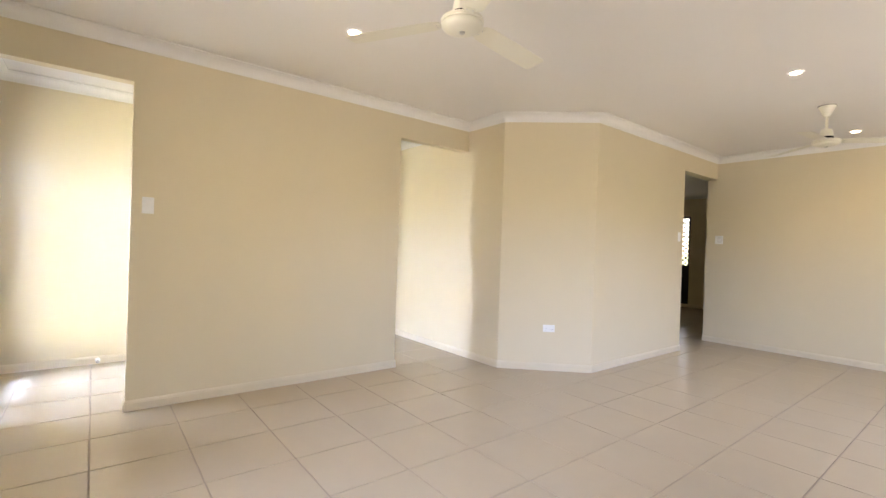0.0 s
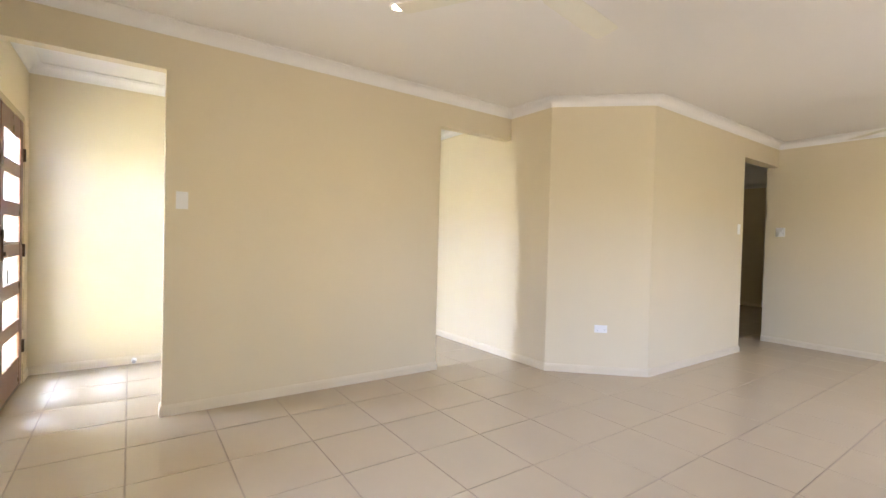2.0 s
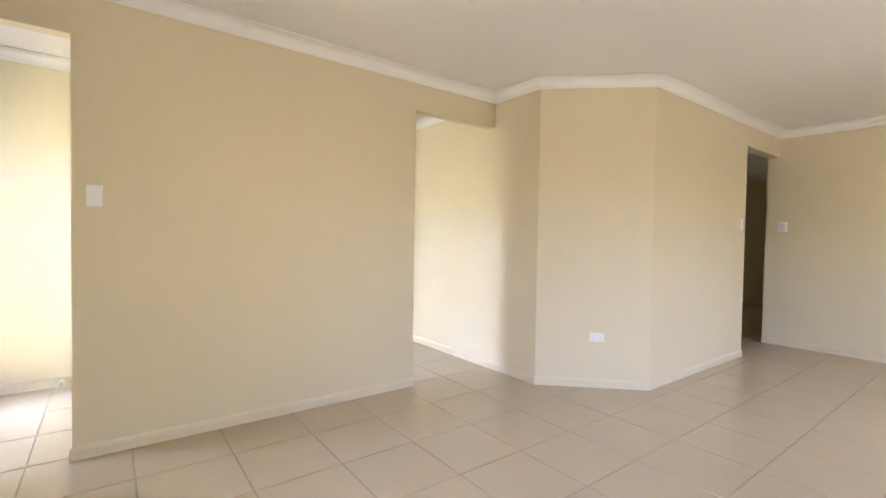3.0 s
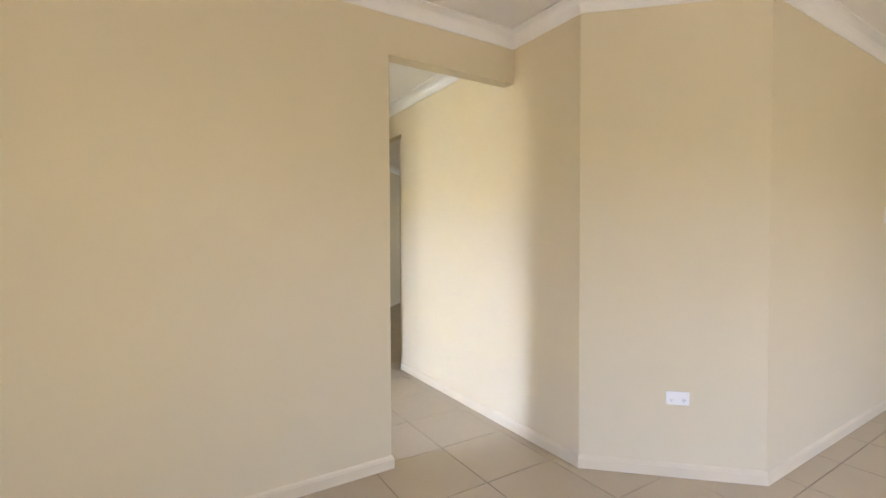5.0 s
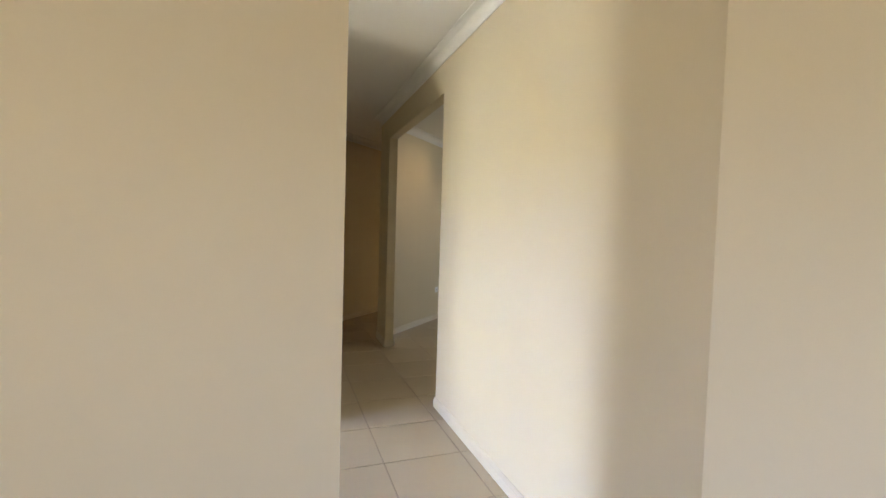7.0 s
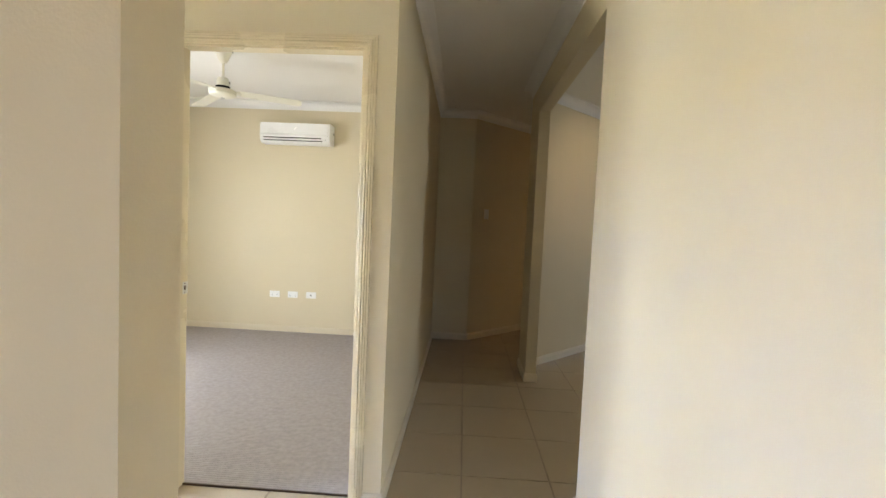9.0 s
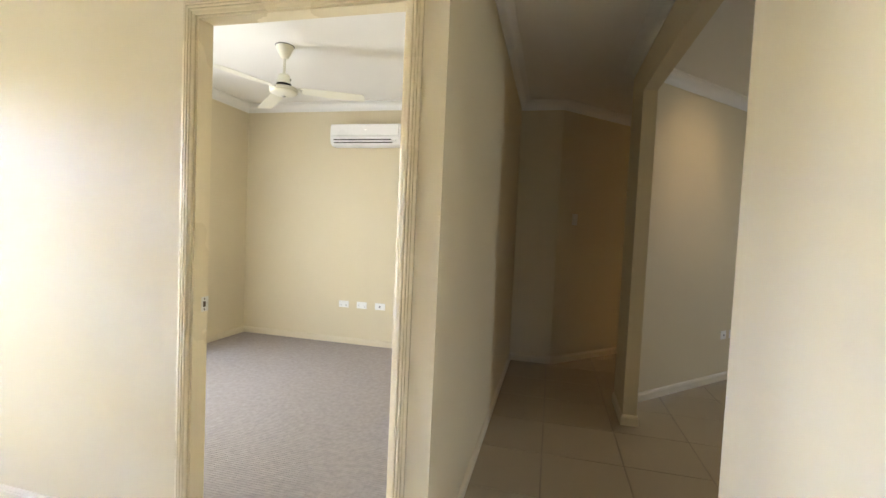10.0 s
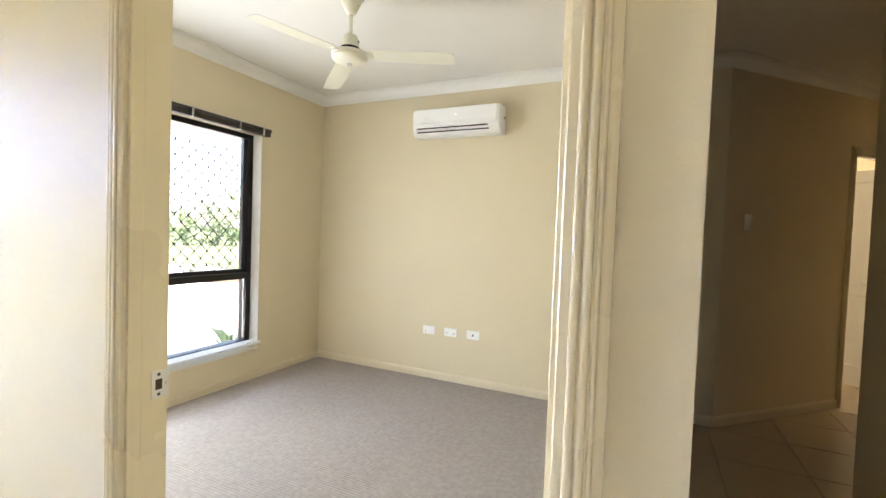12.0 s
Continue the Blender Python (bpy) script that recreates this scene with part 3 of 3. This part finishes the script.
light_switch(pose(-2.972, 0, 1.434), "white wall switch plate beside the foyer opening")
light_switch(pose(2.50, YC, 1.434), "white wall switch plate beside the dark opening", 2)
light_switch(pose(XW, 0.106, 1.437, 0, 0, 90), "white wall switch plate beside the front door", 2)
light_switch(Matrix.Translation((*diag(0.23, 0), 1.448)) @ pose(0, 0, 0, 0, 0, 45), "white wall switch plate in the dark corridor")
ctrl = thing("fan_controller", pose(XR, -1.235, 1.436, 0, 0, -90), "small off-white fan speed control box on the wall", "controller")
part("plate", boxed(-0.05, 0.05, -0.012, 0, -0.058, 0.058, bevel=0.003), white_plastic, ctrl)
part("housing", boxed(-0.012, 0.04, -0.034, -0.012, -0.04, 0.045, bevel=0.004), white_gloss, ctrl, "white raised housing")
knob = lathe([(0.013, 0), (0.012, 0.014), (0.01, 0.016)], 20)
knob.transform(pose(0.014, -0.034, 0.0, 90, 0, 0))
part("knob", knob, white_plastic, ctrl, smooth=True)
ch_ang = math.degrees(math.atan2(C2[1] - C1[1], C2[0] - C1[0]))
power_outlet(Matrix.Translation((0.366, -0.8965, 0.424)) @ pose(0, 0, 0, 0, 0, ch_ang), "white double power outlet low on the angled wall")
power_outlet(pose(-2.694, YB, 0.434), "white double power outlet low on the bedroom wall")
power_outlet(pose(-2.485, YB, 0.436), "white double power outlet low on the bedroom wall")
power_outlet(pose(-2.275, YB, 0.438), "white aerial outlet plate low on the bedroom wall", kind=2)
for u, k in ((1.35, 2), (1.5, 1)):
    p = Vector(backs[1]) + DU * u
    power_outlet(Matrix.Translation((p.x, p.y, 0.43)) @ pose(0, 0, 0, 0, 0, 45), "white outlet plate low on the kitchen wall", kind=k).scale = (0.75, 1, 1.1)

stop = thing("door_stop", pose(-3.21, YF, 0.036), "small white rubber door stop on the foyer skirting", "door stop")
bm = lathe([(0.022, 0.013), (0.022, 0.018), (0.010, 0.022), (0.009, 0.065), (0.014, 0.068), (0.014, 0.082), (0.011, 0.085)], 20)
bm.transform(pose(0, 0, 0, 90, 0, 0))
part("post", bm, white_plastic, stop, smooth=True)
tip = lathe([(0.0145, 0.084), (0.0145, 0.092), (0.01, 0.096)], 20)
tip.transform(pose(0, 0, 0, 90, 0, 0))
part("tip", tip, grey_plastic, stop, smooth=True)


# ---- air conditioner ----
ac = thing("air_conditioner", pose(-2.448, YB, 2.106), "white wall-mounted split air conditioner with dark outlet slots", "air conditioner")
ac.scale = (0.877, 0.92, 0.82)


def extrude_x(profile, x0, x1):
    bm = bmesh.new()
    a = [bm.verts.new((x0, y, z)) for y, z in profile]
    b = [bm.verts.new((x1, y, z)) for y, z in profile]
    n = len(profile)
    for i in range(n):
        bm.faces.new((a[i], a[(i + 1) % n], b[(i + 1) % n], b[i]))
    bm.faces.new(a)
    bm.faces.new(b)
    bmesh.ops.recalc_face_normals(bm, faces=bm.faces)
    return bm


shell = [(0, 0.012), (0, 0.27), (-0.15, 0.27), (-0.175, 0.264), (-0.19, 0.24), (-0.19, 0.09), (-0.176, 0.035), (-0.15, 0.008), (-0.11, 0.0), (-0.03, 0.0)]
part("body", extrude_x(shell, -0.42, 0.42), white_plastic, ac, smooth=True)
for x in (-0.437, 0.42):
    cap = extrude_x([(y * 1.01, 0.135 + (z - 0.135) * 1.01) for y, z in shell], x, x + 0.017)
    bmesh.ops.bevel(cap, geom=list(cap.edges), offset=0.004, segments=2, affect="EDGES", profile=0.5)
    part("end_cap", cap, white_plastic, ac, smooth=True)
part("front_panel", boxed(-0.417, 0.417, -0.203, -0.19, 0.122, 0.262, bevel=0.004, segments=2), white_plastic, ac)
part("front_panel", boxed(-0.417, 0.417, -0.201, -0.188, 0.092, 0.119, bevel=0.003), white_plastic, ac)
# Solid strips; the slots' inner shade is in their colour.
part("slot", boxed(-0.39, 0.33, -0.193, -0.17, 0.068, 0.078), recess_shade, ac, "near-black strip painted as the shade inside an outlet slot")
part("slot", boxed(-0.39, 0.34, -0.184, -0.15, 0.033, 0.042), recess_shade, ac, "near-black strip painted as the shade inside an outlet slot")
part("louver", boxed(-0.395, 0.36, -0.199, -0.176, 0.046, 0.062, bevel=0.003), white_plastic, ac)
part("display", boxed(0.008, 0.022, -0.2035, -0.202, 0.187, 0.193), led_glow, ac, "small lit display")
part("sensor", boxed(0.355, 0.385, -0.192, -0.17, 0.045, 0.075, bevel=0.002), white_plastic, ac)
part("pipe_clip", boxed(0.437, 0.45, -0.06, -0.045, 0.15, 0.17, bevel=0.002), grey_plastic, ac)


# ---- ceiling fans ----
def ceiling_fan(m, label):
    """Origin at the ceiling; blades turn about z."""
    f = thing("ceiling_fan", m, label, "ceiling fan", "ceiling fans")
    part("canopy", lathe([(0.064, 0.0), (0.064, -0.008), (0.058, -0.02), (0.034, -0.075), (0.026, -0.09), (0.018, -0.095)], 32), ivory, f, smooth=True)
    part("canopy_ring", lathe([(0.068, 0.002), (0.068, -0.004), (0.06, -0.005)], 32), dark_plastic, f)
    part("rod", lathe([(0.0105, -0.09), (0.0105, -0.215)], 16), ivory, f, smooth=True)
    part("motor_cap", lathe([(0.02, -0.205), (0.036, -0.21), (0.043, -0.222), (0.05, -0.272), (0.05, -0.276)], 32), ivory, f, smooth=True)
    # Near-black ring stands in for the shaded gap above the motor.
    part("gap_ring", lathe([(0.052, -0.276), (0.053, -0.282), (0.053, -0.308)], 32), recess_shade, f)
    part("motor_housing", lathe([(0.055, -0.304), (0.094, -0.3045), (0.101, -0.308), (0.102, -0.322), (0.1, -0.3245), (0.096, -0.3255), (0.0965, -0.328), (0.099, -0.331), (0.098, -0.338), (0.09, -0.347), (0.07, -0.356), (0.04, -0.3615), (0.018, -0.3635), (0.012, -0.3635)], 40), ivory, f, smooth=True)
    part("cap_nut", lathe([(0.014, -0.362), (0.013, -0.37), (0.007, -0.374)], 16), steel, f, "bright cap nut", smooth=True)
    part("speed_plug", boxed(0.043, 0.051, -0.004, 0.004, -0.25, -0.236, bevel=0.001), dark_plastic, f)
    for k in range(3):
        turn = pose(0, 0, -0.315, 0, 2.6, 120 * k)
        bm = bmesh.new()
        outline = [(0.108, -0.028), (0.122, -0.046), (0.15, -0.056), (0.35, -0.061), (0.565, -0.06), (0.582, -0.054), (0.59, -0.04), (0.592, 0.04), (0.586, 0.054), (0.57, 0.06), (0.35, 0.061), (0.15, 0.056), (0.122, 0.046), (0.108, 0.028)]
        up = [bm.verts.new((x, y, 0.0015 + 0.005 * (1 - (y / 0.066) ** 2))) for x, y in outline]
        lo = [bm.verts.new((x, y, -0.0005 + 0.005 * (1 - (y / 0.066) ** 2))) for x, y in outline]
        n = len(outline)
        for i in range(n):
            bm.faces.new((lo[i], lo[(i + 1) % n], up[(i + 1) % n], up[i]))
        bm.faces.new(up)
        bm.faces.new(lo)
        bmesh.ops.recalc_face_normals(bm, faces=bm.faces)
        bm.transform(turn @ pose(0, 0, 0, -8, 0, 0))
        blade = part("blade", bm, ivory, f)
        br = boxed(0.094, 0.135, -0.024, 0.024, -0.0035, 0.0015, bevel=0.0015)
        br.transform(turn @ pose(0, 0, 0.002, -8, 0, 0))
        part("bracket", br, ivory, blade)
        for y in (-0.014, 0.014):
            screw = lathe([(0.0035, 0.0), (0.0035, -0.002), (0.002, -0.003)], 8, centre=(0.126, y, -0.0015))
            screw.transform(turn @ pose(0, 0, 0, -8, 0, 0))
            part("screw", screw, steel, blade)
    return f


ceiling_fan(pose(-1.93, -2.14, CEIL, 0, 0, 5), "ivory three-blade ceiling fan on the living room ceiling")
ceiling_fan(pose(1.872, -2.712, CEIL, 0, 0, 58), "ivory three-blade ceiling fan at the living room's far end")
ceiling_fan(pose(-2.525, 3.084, CEIL, 0, 0, 19), "ivory three-blade ceiling fan on the bedroom ceiling")


# ---- downlights ----
def downlight(x, y, watts, aim=None, cone=125):
    d = thing("downlight", pose(x, y, CEIL), "recessed white downlight, lit warm, in the ceiling", "downlight", "downlights")
    part("rim", lathe([(0.036, -0.001), (0.036, -0.006), (0.041, -0.009), (0.05, -0.006), (0.053, 0.0)], 32), white_plastic, d, smooth=True)
    part("lamp", lathe([(0.03, -0.002), (0.03, -0.004), (0.018, -0.0055)], 24), lamp_glow, d, "glowing lamp face")
    data = bpy.data.lights.new("downlight", "SPOT")
    data.energy, data.color, data.spot_size, data.spot_blend, data.shadow_soft_size = watts, (1.0, 0.78, 0.52), radians(cone), 1.0, 0.035
    ob = new("downlight_beam", data)
    ob.matrix_world = look((x, y, CEIL - 0.02), aim or (x, y + 0.0001, 0))



for x, y, watts in ((0.776, -2.745, 2.5), (3.073, -2.708, 1.3), (-1.97, -1.095, 1.5)):
    downlight(x, y, watts)
downlight(1.3, 3.3, 3.5, (0.62, 4.22, 1.95), 60)
# Two unseen fittings added to warm the corridor, directly and off the floor.
downlight(*diag(2.75, -0.55), 5)
downlight(1.6, 2.4, 2.5, None, 80)

# ---- beyond the doorways ----
lw = thing("door_leaf", Matrix.Translation((*diag(2.165, 0.1), 0.0)) @ pose(0, 0, 0, 0, 0, -45), "white panelled door standing open in the bright room", "door")
part("panel", boxed(-0.76, 0, 0.006, 0.03, 0.01, 2.02), white_gloss, lw)
for x0, x1, z0, z1 in ((-0.76, -0.64, 0.01, 2.02), (-0.12, 0.0, 0.01, 2.02), (-0.43, -0.33, 0.01, 2.02), (-0.64, -0.12, 0.01, 0.2), (-0.64, -0.12, 0.85, 0.97), (-0.64, -0.12, 1.9, 2.02)):
    part("rail", boxed(x0, x1, 0.0, 0.036, z0, z1, bevel=0.006), white_gloss, lw)
sc = thing("door_4", pose(XF, 0, 0, 0, 0, -90), "black security screen door with a diamond grille, bright garden behind", "screen door", kind="structure")
for a in ((-1.58, -1.53, 0.06, 2.1), (-0.88, -0.83, 0.06, 2.1), (-1.53, -0.88, 2.05, 2.1), (-1.53, -0.88, 0.06, 0.12), (-1.53, -0.88, 0.9, 0.97)):
    part("door_frame", boxed(a[0], a[1], 0.03, 0.07, a[2], a[3], bevel=0.002), black_alu, sc)
# Flat black panel filling the area below the grille.
part("lower_panel", boxed(-1.53, -0.88, 0.045, 0.055, 0.12, 0.9), black_alu, sc, "black lower panel")
part("grille", diamond_mesh(-1.53, -0.88, 0.97, 2.05, 0.055, 0.108, 0.11, 0.011), black_alu, sc, "black diamond mesh security grille")
# Unseen frame, added round the opening of the south lamps.
sd = thing("window_3", pose(0, YS, 0, 0, 0, 180), "unseen white sliding door frame added at the south lamp opening", "sliding door", kind="structure")
for a in ((-1.8, -1.75, 0, 2.1), (-1.02, -0.98, 0, 2.1), (-0.25, -0.2, 0, 2.1), (-1.75, -0.25, 2.05, 2.1)):
    part("window_frame", boxed(a[0], a[1], 0.01, 0.05, a[2], a[3]), white_gloss, sd)

# ---- outside the bedroom window ----
structure("ground", boxed(-400, 400, -400, 400, -0.6, -0.2), lawn, "sunlit lawn and open ground")
# Unseen parts are added round the house to keep lawn-green bounce out.
structure("pavement", boxed(-19, 14, -14, 11.5, -0.2, -0.145, bevel=0.01), concrete, "pale sunlit concrete driveway")


def shrub(name, x, y, radius, height, count, size, mat, label, category, z=-0.2):
    """Leaves scattered through an uneven crown over a few stems."""
    s = thing(name, pose(x, y, z), label, category, "garden shrubs")
    rng = random.Random(int(abs(x * 100) + abs(y * 1000)))
    stem = bmesh.new()
    for k in range(5):
        a, lean = rng.uniform(0, 6.28), rng.uniform(0.2, 0.6) * radius
        pts = [Vector((math.cos(a) * lean * t, math.sin(a) * lean * t, height * 0.8 * t)) for t in (0, 0.4, 1)]
        for p, q, r0, r1 in zip(pts, pts[1:], (0.03, 0.02), (0.02, 0.008)):
            ring0 = [stem.verts.new(p + Vector((math.cos(b) * r0, math.sin(b) * r0, 0))) for b in (0, 1.57, 3.14, 4.71)]
            ring1 = [stem.verts.new(q + Vector((math.cos(b) * r1, math.sin(b) * r1, 0))) for b in (0, 1.57, 3.14, 4.71)]
            for i in range(4):
                stem.faces.new((ring0[i], ring0[(i + 1) % 4], ring1[(i + 1) % 4], ring1[i]))
    part("stems", stem, bark, s)
    clumps = [(Vector((rng.gauss(0, 0.45) * radius, rng.gauss(0, 0.45) * radius, height * rng.uniform(0.25, 0.9))), radius * rng.uniform(0.25, 0.5)) for _ in range(14)]
    verts, faces = [], []
    for _ in range(count):
        c, r = rng.choice(clumps)
        d = Vector((rng.gauss(0, 1), rng.gauss(0, 1), rng.gauss(0, 1))).normalized()
        p = c + d * r * rng.uniform(0.6, 1.05)
        p.z = max(0.03, p.z)
        q = Euler((rng.uniform(-1.2, 1.2), rng.uniform(-1.2, 1.2), rng.uniform(0, 6.28))).to_matrix()
        w = size * rng.uniform(0.6, 1.3)
        base = len(verts)
        verts += [(p + q @ Vector(v))[:] for v in ((-w, 0, 0), (0, -0.4 * w, 0.1 * w), (w, 0, 0), (0, 0.4 * w, 0.1 * w))]
        faces.append((base, base + 1, base + 2, base + 3))
    data = bpy.data.meshes.new("leaves")
    data.from_pydata(verts, [], faces)
    data.materials.append(mat)
    ob = new("leaves", data)
    ob.parent = s
    return s


structure("garden_bed", prism([(-9.2, 9.8), (-12.8, 7.2), (-13.5, 8.2), (-9.9, 10.8)], -0.2, -0.115), mulch, "dark mulched garden bed by the driveway")
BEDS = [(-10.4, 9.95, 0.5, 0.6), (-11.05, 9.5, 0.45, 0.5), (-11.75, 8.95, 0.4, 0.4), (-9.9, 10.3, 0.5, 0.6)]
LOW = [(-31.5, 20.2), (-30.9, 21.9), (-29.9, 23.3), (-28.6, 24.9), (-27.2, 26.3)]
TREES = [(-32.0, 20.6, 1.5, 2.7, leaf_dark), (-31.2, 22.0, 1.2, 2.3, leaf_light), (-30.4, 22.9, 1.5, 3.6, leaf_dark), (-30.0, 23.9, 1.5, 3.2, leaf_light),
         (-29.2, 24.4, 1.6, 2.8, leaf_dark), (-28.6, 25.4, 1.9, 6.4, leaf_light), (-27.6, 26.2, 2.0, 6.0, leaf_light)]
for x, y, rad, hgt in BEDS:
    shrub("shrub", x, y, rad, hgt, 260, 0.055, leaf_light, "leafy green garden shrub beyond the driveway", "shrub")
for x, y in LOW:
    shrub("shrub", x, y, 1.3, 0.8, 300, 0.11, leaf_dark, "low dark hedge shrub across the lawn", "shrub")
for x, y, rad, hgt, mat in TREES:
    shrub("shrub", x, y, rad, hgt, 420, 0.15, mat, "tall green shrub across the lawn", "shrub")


def palm(x, y):
    s = thing("young_palm", pose(x, y, -0.13), "small pale green arching palm below the window", "plant")
    rng = random.Random(3)
    for k in range(9):
        a, bm = k * 0.7 + rng.uniform(-0.2, 0.2), bmesh.new()
        reach, rise = rng.uniform(0.28, 0.42), rng.uniform(0.2, 0.34)
        row = []
        for i in range(7):
            t = i / 6
            r, z = reach * t, rise * math.sin(t * 2.2)
            w = 0.03 * math.sin(math.pi * min(1, t * 0.9 + 0.08)) + 0.002
            c, d = Vector((math.cos(a) * r, math.sin(a) * r, z)), Vector((-math.sin(a), math.cos(a), 0)) * w
            row.append((bm.verts.new(c - d), bm.verts.new(c + Vector((0, 0, -0.006))), bm.verts.new(c + d)))
        for p, q in zip(row, row[1:]):
            bm.faces.new((p[0], p[1], q[1], q[0]))
            bm.faces.new((p[1], p[2], q[2], q[1]))
        part("frond", bm, leaf_pale, s)


palm(-4.95, 4.35)

# ---- floor tiles, last ----
PITCH, TX, TY = 0.455, -0.53, 0.05
tile_bm = boxed(-PITCH / 2 + 0.0033, PITCH / 2 - 0.0033, -PITCH / 2 + 0.0033, PITCH / 2 - 0.0033, -0.008, 0.0)
bmesh.ops.bevel(tile_bm, geom=[e for e in tile_bm.edges if all(v.co.z > -0.001 for v in e.verts)], offset=0.0012, segments=1, affect="EDGES", profile=0.5)
tile_data = bpy.data.meshes.new("tile")
tile_bm.to_mesh(tile_data)
tile_data.materials.append(tile_mat)
tiled = tagged(new("tiled_floor"), "beige glazed ceramic floor tiles in a square grid", "", "", "structure")
far_verts, far_faces, count = [], [], 0
corners = [v.co.copy() for v in tile_data.vertices]
shapes = [tuple(f.vertices) for f in tile_data.polygons]
for j in range(-13, 20):
    for i in range(-8, 20):
        x, y = TX + (i + 0.5) * PITCH, TY + (j + 0.5) * PITCH
        if x < XW - 0.2 or x > 8.3 or y < YS or y > 9:
            continue
        if x < XC - 0.2 and y > YF + 0.32:
            continue
        near = (x < 3.6 and -4.0 < y < YC + 0.3) or (x < 0.2 and y < 4.7) or (x < 1.0 and 2.6 < y < 5.0)
        if near and y > -4.0 and count < 300:
            ob = new("tile", tile_data)
            ob.location, ob.parent = (x, y, random.uniform(-0.0006, 0)), tiled
            count += 1
        else:
            base = len(far_verts)
            far_verts += [(c.x + x, c.y + y, c.z) for c in corners]
            far_faces += [tuple(base + k for k in f) for f in shapes]
far = bpy.data.meshes.new("outer_tiles")
far.from_pydata(far_verts, [], far_faces)
far.materials.append(tile_mat)
far_ob = new("outer_tiles", far)
far_ob.parent = tiled
tagged(far_ob, "beige floor tiles in the further rooms", kind="stuff")
